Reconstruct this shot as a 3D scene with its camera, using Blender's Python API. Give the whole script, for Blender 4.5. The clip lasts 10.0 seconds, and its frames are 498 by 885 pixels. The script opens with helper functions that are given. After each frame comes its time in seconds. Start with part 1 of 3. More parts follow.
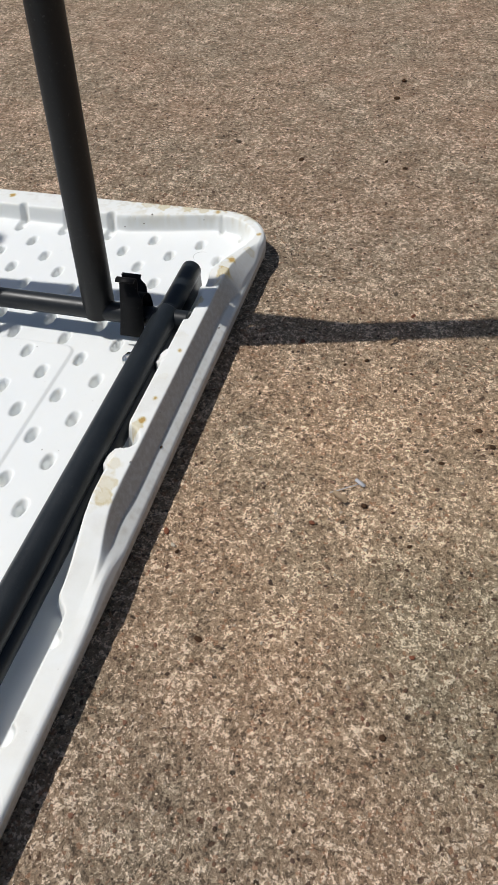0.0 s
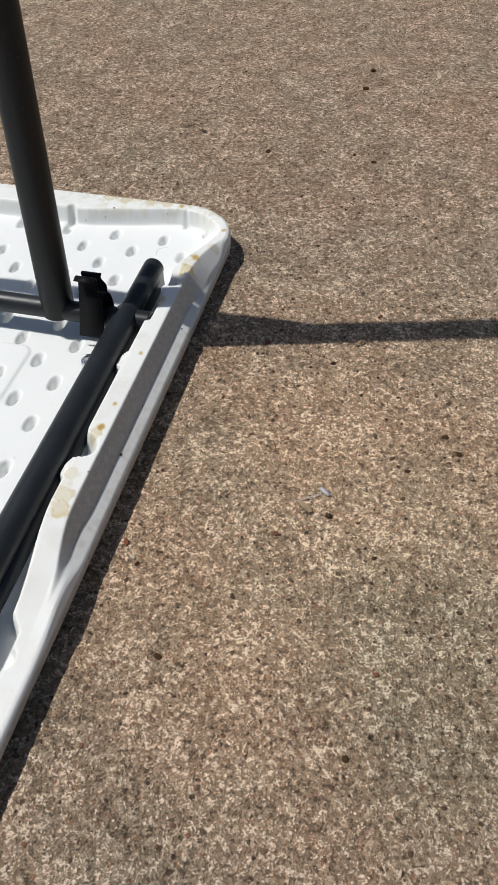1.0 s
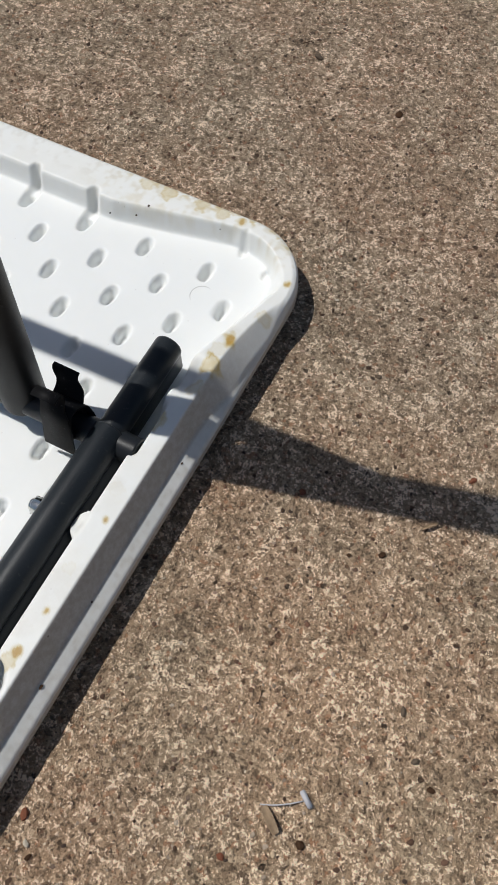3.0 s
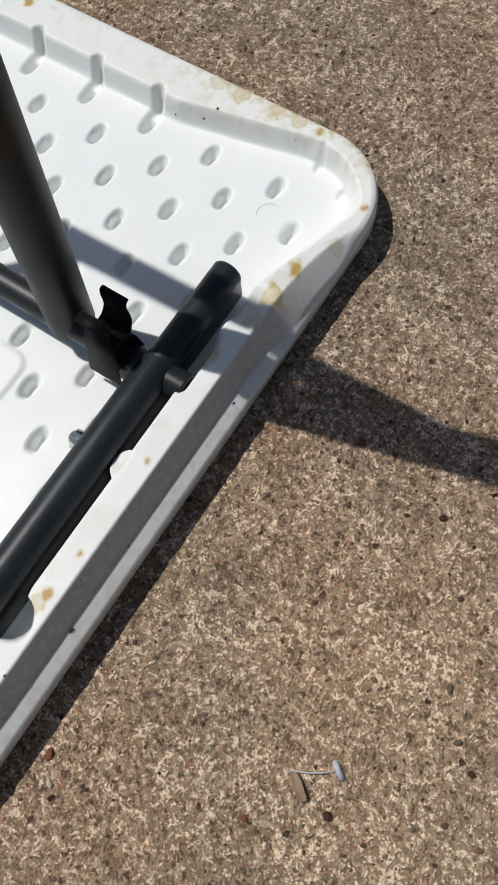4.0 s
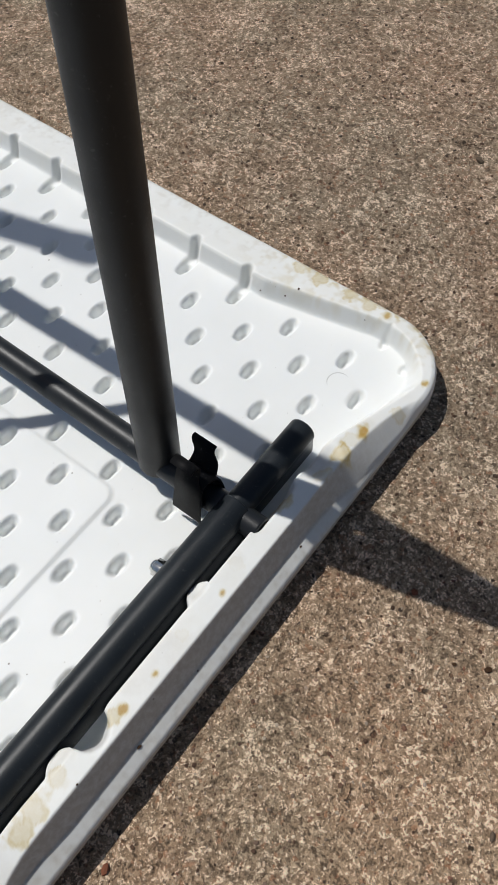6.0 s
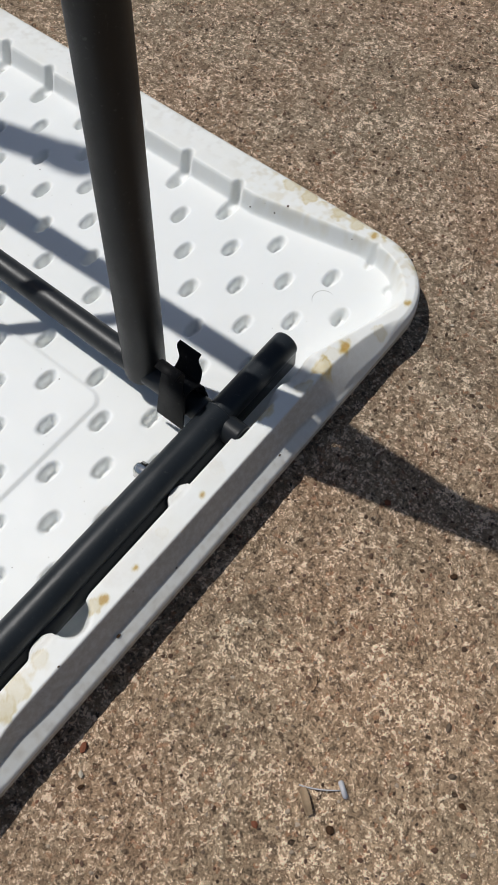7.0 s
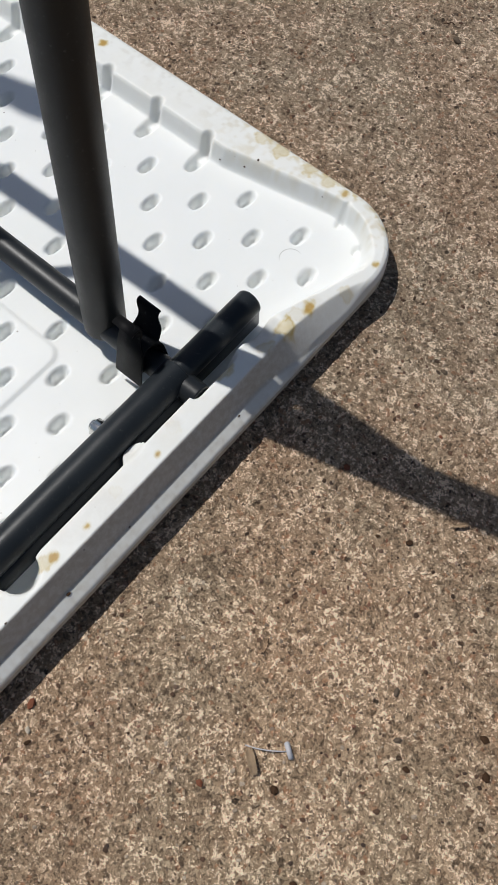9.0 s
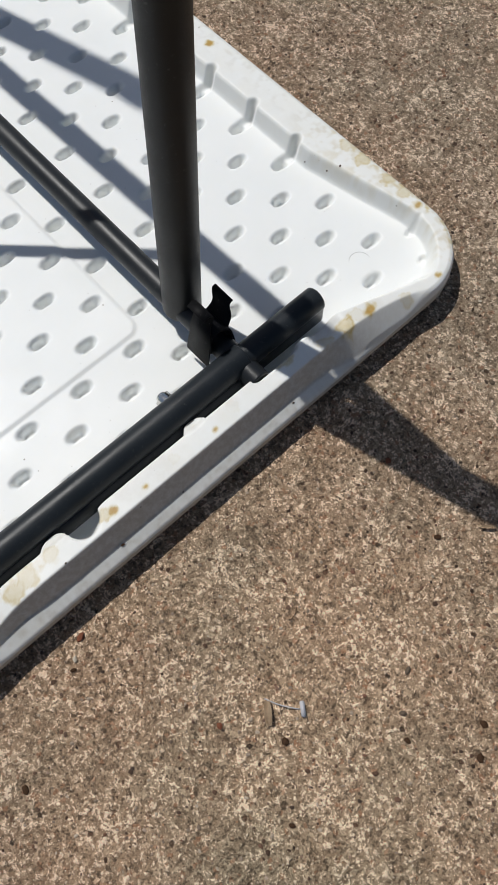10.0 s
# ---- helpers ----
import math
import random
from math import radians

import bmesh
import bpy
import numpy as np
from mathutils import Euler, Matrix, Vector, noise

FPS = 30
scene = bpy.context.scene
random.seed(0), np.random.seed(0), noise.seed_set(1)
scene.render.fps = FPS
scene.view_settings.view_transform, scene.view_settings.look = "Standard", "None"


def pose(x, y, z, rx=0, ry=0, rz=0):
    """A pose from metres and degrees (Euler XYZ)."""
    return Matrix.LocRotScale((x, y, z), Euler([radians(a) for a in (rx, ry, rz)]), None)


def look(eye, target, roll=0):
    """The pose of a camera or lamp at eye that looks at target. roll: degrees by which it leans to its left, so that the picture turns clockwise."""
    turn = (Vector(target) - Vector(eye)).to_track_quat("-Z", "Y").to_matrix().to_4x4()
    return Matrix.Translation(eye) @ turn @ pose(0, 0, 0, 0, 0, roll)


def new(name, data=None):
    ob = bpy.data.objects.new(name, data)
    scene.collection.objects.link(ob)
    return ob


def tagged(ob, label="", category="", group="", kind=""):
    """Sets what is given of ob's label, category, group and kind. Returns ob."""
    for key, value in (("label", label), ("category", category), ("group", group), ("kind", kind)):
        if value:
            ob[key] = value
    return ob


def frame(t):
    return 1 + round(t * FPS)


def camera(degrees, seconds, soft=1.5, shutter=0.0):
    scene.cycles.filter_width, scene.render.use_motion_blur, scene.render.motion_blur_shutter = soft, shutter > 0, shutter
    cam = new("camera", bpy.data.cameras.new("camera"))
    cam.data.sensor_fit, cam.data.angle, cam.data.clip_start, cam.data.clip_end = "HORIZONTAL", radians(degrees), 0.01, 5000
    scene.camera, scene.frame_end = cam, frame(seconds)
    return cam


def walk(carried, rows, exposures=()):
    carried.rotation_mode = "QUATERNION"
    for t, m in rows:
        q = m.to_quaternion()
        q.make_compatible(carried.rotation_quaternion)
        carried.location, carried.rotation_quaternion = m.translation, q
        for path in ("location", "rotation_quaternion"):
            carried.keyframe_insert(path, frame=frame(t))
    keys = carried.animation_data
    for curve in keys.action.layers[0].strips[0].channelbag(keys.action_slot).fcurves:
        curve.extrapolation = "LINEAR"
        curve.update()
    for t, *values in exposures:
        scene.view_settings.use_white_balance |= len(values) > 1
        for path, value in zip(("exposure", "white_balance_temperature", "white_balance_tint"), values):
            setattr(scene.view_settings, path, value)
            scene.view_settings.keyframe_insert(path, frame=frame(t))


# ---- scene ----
cam = camera(33.3, 10.0, soft=1.1)
UNIT = 0.84   # metres in one drawing unit: the leg tube is one inch thick
PATH = [
    (0, (0.2062, -0.8331, 0.5065), (-0.0865, 0.0654, -0.4576), -4.01),
    (0.5, (0.2145, -0.8151, 0.5111), (-0.0396, 0.0938, -0.4542), -2.67),
    (1, (0.2049, -0.8059, 0.5089), (-0.0356, 0.0833, -0.4780), -1.81),
    (1.5, (0.2002, -0.7926, 0.5569), (-0.0378, 0.0145, -0.4988), -0.62),
    (2, (0.2330, -0.7077, 0.6488), (-0.0269, -0.0027, -0.4728), -1.53),
    (2.5, (0.1954, -0.5385, 0.5780), (-0.0889, 0.0800, -0.5878), -2.96),
    (2.7, (0.1697, -0.4828, 0.5452), (-0.1186, 0.1104, -0.6327), -1.93),
    (3.8, (0.1318, -0.3857, 0.4832), (-0.1914, -0.0281, -0.7778), -9.46),
    (4, (0.1318, -0.3863, 0.4842), (-0.1911, -0.0416, -0.7805), -10.55),
    (4.5, (0.1186, -0.4044, 0.4931), (-0.2010, -0.0713, -0.7755), -10.66),
    (5, (0.1148, -0.4151, 0.4915), (-0.2042, -0.0794, -0.7766), -9.46),
    (5.5, (0.1159, -0.4212, 0.5085), (-0.2728, 0.0144, -0.7088), -6.45),
    (5.7, (0.1142, -0.4250, 0.5273), (-0.3361, 0.0927, -0.6353), -4.88),
    (6.8, (0.1309, -0.4376, 0.5412), (-0.2871, 0.0509, -0.6459), -1.31),
    (7, (0.1357, -0.4466, 0.5385), (-0.2531, 0.0141, -0.6694), -1.27),
    (7.5, (0.1343, -0.4343, 0.5388), (-0.2191, 0.0188, -0.6828), -1.08),
    (8, (0.1395, -0.4189, 0.5428), (-0.1970, 0.0414, -0.6809), -0.49),
    (8.5, (0.1490, -0.4166, 0.5261), (-0.1709, 0.0307, -0.7068), 1.97),
    (9, (0.1455, -0.4317, 0.5325), (-0.1833, -0.0024, -0.7045), 2.82),
    (9.5, (0.1550, -0.4415, 0.5415), (-0.1972, -0.0459, -0.7003), 1.80),
    (10, (0.1682, -0.4380, 0.5800), (-0.2234, -0.1057, -0.6686), -2.13),
]
walk(cam, [(t, look(Vector(eye) * UNIT, Vector(target) * UNIT, roll)) for t, eye, target, roll in PATH],
     [(0, 0.0), (1.0, 0.0), (1.5, -0.04), (2, -0.08), (2.5, -0.12), (4, -0.15), (4.5, -0.25), (5, -0.20), (5.5, -0.18), (7, -0.18), (8, -0.14), (9, -0.13), (10, -0.17)])

# ---------------------------------------------------------------- light
SUN_SHIFT = (0.52, 0.060)          # shadow offset on the ground per metre of height
sun_dir = Vector((SUN_SHIFT[0], SUN_SHIFT[1], -1.0)).normalized()
sun_el = math.asin(-sun_dir.z)
sun_az = math.atan2(-sun_dir.x, -sun_dir.y)

world = bpy.data.worlds.new("sky")
scene.world = world
world.use_nodes = True
wn = world.node_tree.nodes
sky = wn.new("ShaderNodeTexSky")
sky.sky_type = "NISHITA"
sky.sun_disc = False
sky.sun_elevation = sun_el
sky.sun_rotation = sun_az
sky.dust_density = 1.2
sky.ozone_density = 0.35
wn["Background"].inputs["Strength"].default_value = 0.053
world.node_tree.links.new(sky.outputs[0], wn["Background"].inputs["Color"])

sun_data = bpy.data.lights.new("sun", "SUN")
sun_data.energy = 3.33
sun_data.angle = radians(0.55)
sun_data.color = (1.0, 0.982, 0.950)
sun = new("sun", sun_data)
sun.matrix_world = look((-3.0, -0.4, 4.7), Vector((-3.0, -0.4, 4.7)) + sun_dir)

# ---------------------------------------------------------------- materials


class Mat:
    """A small builder round a node material."""

    def __init__(self, name):
        self.m = bpy.data.materials.new(name)
        self.m.use_nodes = True
        self.t = self.m.node_tree
        self.b = self.t.nodes["Principled BSDF"]
        self.co = self.t.nodes.new("ShaderNodeTexCoord").outputs["Object"]

    def n(self, kind, **props):
        node = self.t.nodes.new("ShaderNode" + kind)
        for k, v in props.items():
            setattr(node, k, v)
        return node

    def put(self, value, socket):
        if isinstance(value, bpy.types.NodeSocket):
            self.t.links.new(value, socket)
        else:
            socket.default_value = value

    def noise(self, scale, detail=3.0, rough=0.55, co=None, distort=0.0):
        nd = self.n("TexNoise")
        self.put(co or self.co, nd.inputs["Vector"])
        nd.inputs["Scale"].default_value = scale
        nd.inputs["Detail"].default_value = detail
        nd.inputs["Roughness"].default_value = rough
        nd.inputs["Distortion"].default_value = distort
        return nd.outputs["Fac"]

    def cells(self, scale, out="Color", feature="F1", co=None, rand=1.0):
        nd = self.n("TexVoronoi", feature=feature)
        self.put(co or self.co, nd.inputs["Vector"])
        nd.inputs["Scale"].default_value = scale
        nd.inputs["Randomness"].default_value = rand
        return nd.outputs[out]

    def ramp(self, fac, stops, interp="LINEAR"):
        nd = self.n("ValToRGB")
        nd.color_ramp.interpolation = interp
        el = nd.color_ramp.elements
        while len(el) < len(stops):
            el.new(0.5)
        for e, (p, c) in zip(el, stops):
            e.position = p
            e.color = (c, c, c, 1) if isinstance(c, (int, float)) else (*c, 1)
        self.put(fac, nd.inputs[0])
        return nd.outputs[0]

    def mix(self, fac, a, b, mode="MIX"):
        nd = self.n("Mix", data_type="RGBA", blend_type=mode)
        self.put(fac, nd.inputs[0])
        for v, s in ((a, nd.inputs[6]), (b, nd.inputs[7])):
            if isinstance(v, tuple):
                v = (*v, 1.0) if len(v) == 3 else v
            self.put(v, s)
        return nd.outputs[2]

    def math(self, op, a, b=0.0):
        nd = self.n("Math", operation=op)
        self.put(a, nd.inputs[0])
        self.put(b, nd.inputs[1])
        return nd.outputs[0]

    def attr(self, name):
        nd = self.n("Attribute")
        nd.attribute_name = name
        return nd.outputs["Fac"]

    def bump(self, height, dist, strength=1.0, normal=None):
        nd = self.n("Bump")
        nd.inputs["Strength"].default_value = strength
        nd.inputs["Distance"].default_value = dist
        self.put(height, nd.inputs["Height"])
        if normal:
            self.put(normal, nd.inputs["Normal"])
        return nd.outputs[0]

    def done(self, color, rough, normal=None, metal=0.0, spec=0.5):
        if isinstance(color, tuple):
            color = (*color, 1.0)
        self.put(color, self.b.inputs["Base Color"])
        self.put(rough, self.b.inputs["Roughness"])
        self.put(metal, self.b.inputs["Metallic"])
        self.put(spec, self.b.inputs["Specular IOR Level"])
        if normal:
            self.put(normal, self.b.inputs["Normal"])
        return self.m


def make_concrete():
    k = Mat("weathered_concrete")

    def warped(scale, amount):
        nz = k.n("TexNoise")
        k.put(k.co, nz.inputs["Vector"])
        nz.inputs["Scale"].default_value = scale
        nz.inputs["Detail"].default_value = 3.0
        w = k.n("VectorMath", operation="MULTIPLY_ADD")
        k.put(nz.outputs["Color"], w.inputs[0])
        w.inputs[1].default_value = (amount, amount, amount)
        k.put(k.co, w.inputs[2])
        return w.outputs[0]

    wco = warped(520.0, 0.0030)
    fine = k.noise(950.0, 5, 0.75)
    patch = k.ramp(k.noise(6.5, 5, 0.65), [(0.38, 0.0), (0.62, 1.0)])
    fleck = k.math("MULTIPLY", k.noise(680.0, 3, 0.55, distort=0.2), 0.42)
    fleck = k.math("ADD", fleck, k.math("MULTIPLY", k.noise(270.0, 2, 0.55), 0.36))
    fleck = k.math("ADD", fleck, k.math("MULTIPLY", k.noise(80.0, 3, 0.6), 0.20))
    fleck = k.math("ADD", fleck, k.math("MULTIPLY", k.noise(24.0, 3, 0.6), 0.16))
    # a worn, yellower patch of the slab
    off = k.n("VectorMath", operation="SUBTRACT")
    k.put(warped(9.0, 0.16), off.inputs[0])
    off.inputs[1].default_value = (0.24, -0.245, 0.08)
    ln = k.n("VectorMath", operation="LENGTH")
    k.put(off.outputs[0], ln.inputs[0])
    worn = k.ramp(ln.outputs["Value"], [(0.06, 1.0), (0.28, 0.0)])
    # a grey, weathered patch of the slab
    off = k.n("VectorMath", operation="SUBTRACT")
    k.put(warped(14.0, 0.13), off.inputs[0])
    off.inputs[1].default_value = (0.310, -0.375, 0.065)
    ln = k.n("VectorMath", operation="LENGTH")
    k.put(off.outputs[0], ln.inputs[0])
    weathered = k.ramp(ln.outputs["Value"], [(0.04, 1.0), (0.13, 0.0)])
    # sand grains, each with its own tone
    g1 = k.cells(430.0, co=wco)
    sep = k.n("SeparateColor")
    k.put(g1, sep.inputs[0])
    warm = k.ramp(sep.outputs[0], [(0.0, (0.265, 0.172, 0.112)), (0.3, (0.330, 0.220, 0.144)), (0.7, (0.405, 0.274, 0.182)), (1.0, (0.56, 0.40, 0.28))])
    grey = k.ramp(sep.outputs[0], [(0.0, (0.230, 0.168, 0.115)), (0.3, (0.290, 0.215, 0.147)), (0.7, (0.350, 0.262, 0.182)), (1.0, (0.46, 0.36, 0.255))])
    col = k.mix(patch, warm, grey)
    col = k.mix(k.ramp(sep.outputs[1], [(0.92, 0.0), (0.95, 0.5)]), col, (0.36, 0.17, 0.095))
    col = k.mix(k.ramp(sep.outputs[2], [(0.92, 0.0), (0.95, 0.7)]), col, (0.085, 0.058, 0.040))
    # pale cement left between the grains
    e1 = k.cells(430.0, "Distance", "DISTANCE_TO_EDGE", co=wco)
    pale = k.ramp(fleck, [(0.622, 0.0), (0.646, 1.0)])
    wire = k.math("ABSOLUTE", k.math("SUBTRACT", k.noise(520.0, 3, 0.55), 0.5))
    wire = k.math("MULTIPLY", k.ramp(wire, [(0.012, 1.0), (0.036, 0.0)]), k.ramp(fleck, [(0.570, 0.0), (0.610, 1.0)]))
    pale = k.math("MAXIMUM", pale, wire)
    col = k.mix(k.math("MULTIPLY", pale, 0.92), col, k.mix(patch, (0.94, 0.717, 0.55), (0.91, 0.727, 0.555)))
    # crevices
    crack = k.math("MULTIPLY", k.ramp(e1, [(0.02, 1.0), (0.09, 0.0)]), k.ramp(fleck, [(0.520, 1.0), (0.56, 0.0)]))
    deep = k.ramp(fleck, [(0.478, 1.0), (0.508, 0.0)])
    col = k.mix(k.math("MULTIPLY", k.math("MAXIMUM", k.math("MULTIPLY", crack, 0.45), deep), 0.68), col, (0.062, 0.042, 0.029))
    # dark pits and stones
    pit_d = k.cells(120.0, "Distance", co=wco)
    sp = k.n("SeparateColor")
    k.put(k.cells(120.0, "Color", co=wco), sp.inputs[0])
    pit = k.math("MULTIPLY", k.ramp(pit_d, [(0.15, 1.0), (0.21, 0.0)]), k.ramp(sp.outputs[0], [(0.80, 0.0), (0.83, 1.0)]))
    col = k.mix(k.math("MULTIPLY", pit, 0.9), col, k.mix(sp.outputs[1], (0.028, 0.019, 0.013), (0.14, 0.075, 0.048)))
    col = k.mix(1.0, col, k.ramp(fine, [(0.30, 0.76), (0.70, 1.24)]), "MULTIPLY")
    col = k.mix(1.0, col, k.mix(worn, (1.03, 1.04, 1.03), (1.33, 1.30, 1.21)), "MULTIPLY")
    col = k.mix(weathered, col, k.mix(1.0, col, (0.79, 0.85, 0.85), "MULTIPLY"))
    h = k.math("ADD", k.math("MULTIPLY", k.ramp(e1, [(0.0, 0.0), (0.25, 1.0)]), 0.12), k.math("MULTIPLY", fine, 0.5))
    h = k.math("ADD", h, k.math("MULTIPLY", fleck, 3.2))
    h = k.math("ADD", h, k.math("MULTIPLY", sep.outputs[0], 0.25))
    h = k.math("SUBTRACT", h, k.math("MULTIPLY", pit, 0.9))
    return k.done(col, 0.92, k.bump(h, 0.0021, 1.0), spec=0.25)


def make_plastic():
    k = Mat("white_moulded_plastic")
    haze = k.noise(14.0, 4, 0.6)
    col = k.mix(k.ramp(haze, [(0.35, 0.0), (0.75, 1.0)]), (0.840, 0.850, 0.835), (0.810, 0.825, 0.810))
    # rim dirt and the painted shade of ledge wall and skirt share this mask
    dirt = k.attr("grime_shade")
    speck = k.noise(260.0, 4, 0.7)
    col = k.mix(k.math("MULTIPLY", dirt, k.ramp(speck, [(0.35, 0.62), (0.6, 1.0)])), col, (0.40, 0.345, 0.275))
    rust = k.attr("rust")
    col = k.mix(k.math("MULTIPLY", rust, k.ramp(k.noise(190.0, 3, 0.65), [(0.3, 0.75), (0.6, 1.0)])), col, (0.53, 0.405, 0.125))
    col = k.mix(k.ramp(rust, [(0.72, 0.0), (1.0, 0.55)]), col, (0.42, 0.22, 0.045))
    sd = k.cells(75.0, "Distance")
    sc = k.n("SeparateColor")
    k.put(k.cells(75.0, "Color"), sc.inputs[0])
    dots = k.math("MULTIPLY", k.ramp(sd, [(0.03, 1.0), (0.055, 0.0)]), k.ramp(sc.outputs[0], [(0.78, 0.0), (0.82, 1.0)]))
    col = k.mix(k.math("MULTIPLY", dots, 0.7), col, (0.16, 0.13, 0.10))
    sd = k.cells(190.0, "Distance")
    sc = k.n("SeparateColor")
    k.put(k.cells(190.0, "Color"), sc.inputs[0])
    dots = k.math("MULTIPLY", k.ramp(sd, [(0.05, 1.0), (0.12, 0.0)]), k.ramp(sc.outputs[1], [(0.90, 0.0), (0.95, 1.0)]))
    col = k.mix(k.math("MULTIPLY", dots, 0.30), col, (0.30, 0.27, 0.22))
    # part of a pressed ring: its groove's shade drawn as a grey arc
    off = k.n("VectorMath", operation="SUBTRACT")
    k.put(k.co, off.inputs[0])
    off.inputs[1].default_value = (-0.0560, -0.0957, 0.0)
    flat = k.n("VectorMath", operation="MULTIPLY")
    k.put(off.outputs[0], flat.inputs[0])
    flat.inputs[1].default_value = (1.0, 1.0, 0.0)
    ln = k.n("VectorMath", operation="LENGTH")
    k.put(flat.outputs[0], ln.inputs[0])
    side = k.n("VectorMath", operation="DOT_PRODUCT")
    k.put(off.outputs[0], side.inputs[0])
    side.inputs[1].default_value = (-100.0, 55.0, 0.0)
    rim = k.math("MULTIPLY", k.ramp(k.math("MULTIPLY", k.math("ABSOLUTE", k.math("SUBTRACT", ln.outputs["Value"], 0.0074)), 1000.0), [(0.12, 1.0), (0.5, 0.0)]), k.ramp(side.outputs["Value"], [(0.05, 0.0), (0.6, 1.0)]))
    col = k.mix(k.math("MULTIPLY", rim, 0.55), col, (0.33, 0.33, 0.31))
    n1 = k.bump(k.noise(900.0, 2, 0.5), 0.00010, 0.2)
    n2 = k.bump(k.noise(38.0, 3, 0.5), 0.0006, 0.35, n1)
    k.b.inputs["Subsurface Weight"].default_value = 0.85
    k.b.inputs["Subsurface Radius"].default_value = (1.0, 0.97, 0.93)
    k.b.inputs["Subsurface Scale"].default_value = 0.002
    return k.done(col, k.ramp(haze, [(0.3, 0.38), (0.7, 0.52)]), n2, spec=0.3)


def make_powder(name, col, rough=0.55, spec=0.2, coat=0.0):
    k = Mat(name)
    k.b.inputs["Coat Weight"].default_value = coat
    k.b.inputs["Coat Roughness"].default_value = 0.14
    k.put(k.bump(k.noise(1300.0, 3, 0.65), 0.0006, 0.7), k.b.inputs["Coat Normal"])
    wear = k.noise(30.0, 4, 0.6)
    c = k.mix(k.ramp(wear, [(0.3, 0.0), (0.75, 1.0)]), col, tuple(v * 1.45 for v in col))
    dust = k.ramp(k.noise(420.0, 3, 0.7), [(0.62, 0.0), (0.72, 0.5)])
    c = k.mix(dust, c, (0.06, 0.06, 0.058))
    return k.done(c, k.ramp(wear, [(0.3, rough - 0.06), (0.7, rough + 0.1)]), k.bump(k.noise(3200.0, 2, 0.6), 0.00007, 0.6), spec=spec)


def make_plain(name, col, rough, metal=0.0, scale=300.0, var=0.25, bump=0.0002, spec=0.5):
    k = Mat(name)
    f = k.noise(scale, 3, 0.6)
    c = k.mix(f, tuple(v * (1 - var) for v in col), tuple(min(1.0, v * (1 + var)) for v in col))
    return k.done(c, rough, k.bump(f, bump, 0.6), metal=metal, spec=spec)


def make_pebbles(name, stops):
    k = Mat(name)
    r = k.n("NewGeometry").outputs["Random Per Island"]
    c = k.ramp(r, stops)
    f = k.noise(700.0, 3, 0.6)
    c = k.mix(1.0, c, k.ramp(f, [(0.2, 0.65), (0.8, 1.3)]), "MULTIPLY")
    return k.done(c, 0.85, k.bump(f, 0.0003, 0.7), spec=0.3)


CONCRETE = make_concrete()
PLASTIC = make_plastic()
POWDER = make_powder("grey_powder_coat", (0.0150, 0.0180, 0.0210), 0.33, 0.22, coat=0.07)
DUSTY = make_powder("dusty_grey_powder_coat", (0.012, 0.0135, 0.015), 0.40, 0.42)
LEGCOAT = make_powder("dark_grey_powder_coat", (0.0066, 0.0068, 0.0071), 0.46, 0.34)
CLIPBLACK = make_powder("black_spring_steel", (0.0035, 0.0035, 0.004), 0.55, 0.15)
CHROME = make_plain("zinc_plated_steel", (0.72, 0.71, 0.67), 0.18, 1.0)
RUBBER = make_plain("black_rubber", (0.02, 0.02, 0.02), 0.75)
PEBBLES = make_pebbles("mixed_sand_grains", [(0.0, (0.05, 0.035, 0.026)), (0.22, (0.13, 0.075, 0.052)), (0.45, (0.20, 0.145, 0.105)),
                                             (0.68, (0.36, 0.28, 0.205)), (0.86, (0.50, 0.41, 0.31)), (1.0, (0.24, 0.12, 0.08))])
FINEGRAINS = make_pebbles("tan_sand_grains", [(0.0, (0.13, 0.085, 0.055)), (0.3, (0.27, 0.18, 0.115)), (0.6, (0.40, 0.28, 0.185)), (0.85, (0.60, 0.46, 0.32)), (1.0, (0.80, 0.65, 0.48))])
DARKGRAINS = make_pebbles("dark_stone_grains", [(0.0, (0.045, 0.028, 0.018)), (0.35, (0.085, 0.048, 0.030)), (0.7, (0.15, 0.085, 0.055)), (1.0, (0.22, 0.10, 0.062))])
NYLON = make_plain("milky_nylon", (0.50, 0.49, 0.51), 0.45, var=0.08)
LEAF = make_plain("dry_leaf", (0.52, 0.39, 0.26), 0.85, var=0.5, spec=0.2)
TWIG = make_plain("dark_dry_twig", (0.075, 0.042, 0.024), 0.9, var=0.4, spec=0.2)
BRICKRED = make_plain("red_brick_chip", (0.20, 0.075, 0.042), 0.9, var=0.4, bump=0.0006, spec=0.2)
PALESTONE = make_plain("pale_stone_chip", (0.55, 0.48, 0.38), 0.85, var=0.3, bump=0.0006, spec=0.25)
GREYSTONE = make_plain("grey_brown_stone_chip", (0.12, 0.09, 0.065), 0.9, var=0.4, bump=0.0006, spec=0.15)
DARKSTONE = make_plain("dark_stone_chip", (0.060, 0.034, 0.020), 0.95, var=0.5, bump=0.0006, spec=0.05)

# ---------------------------------------------------------------- helpers


def mesh_of(bm, name, mat, smooth=True):
    me = bpy.data.meshes.new(name)
    bm.to_mesh(me)
    bm.free()
    me.materials.append(mat)
    if smooth:
        me.polygons.foreach_set("use_smooth", [True] * len(me.polygons))
    return me


def part(name, bm, material, parent, label="", smooth=True):
    ob = new(name, mesh_of(bm, name, material, smooth))
    ob.parent = parent
    return tagged(ob, label) if label else ob


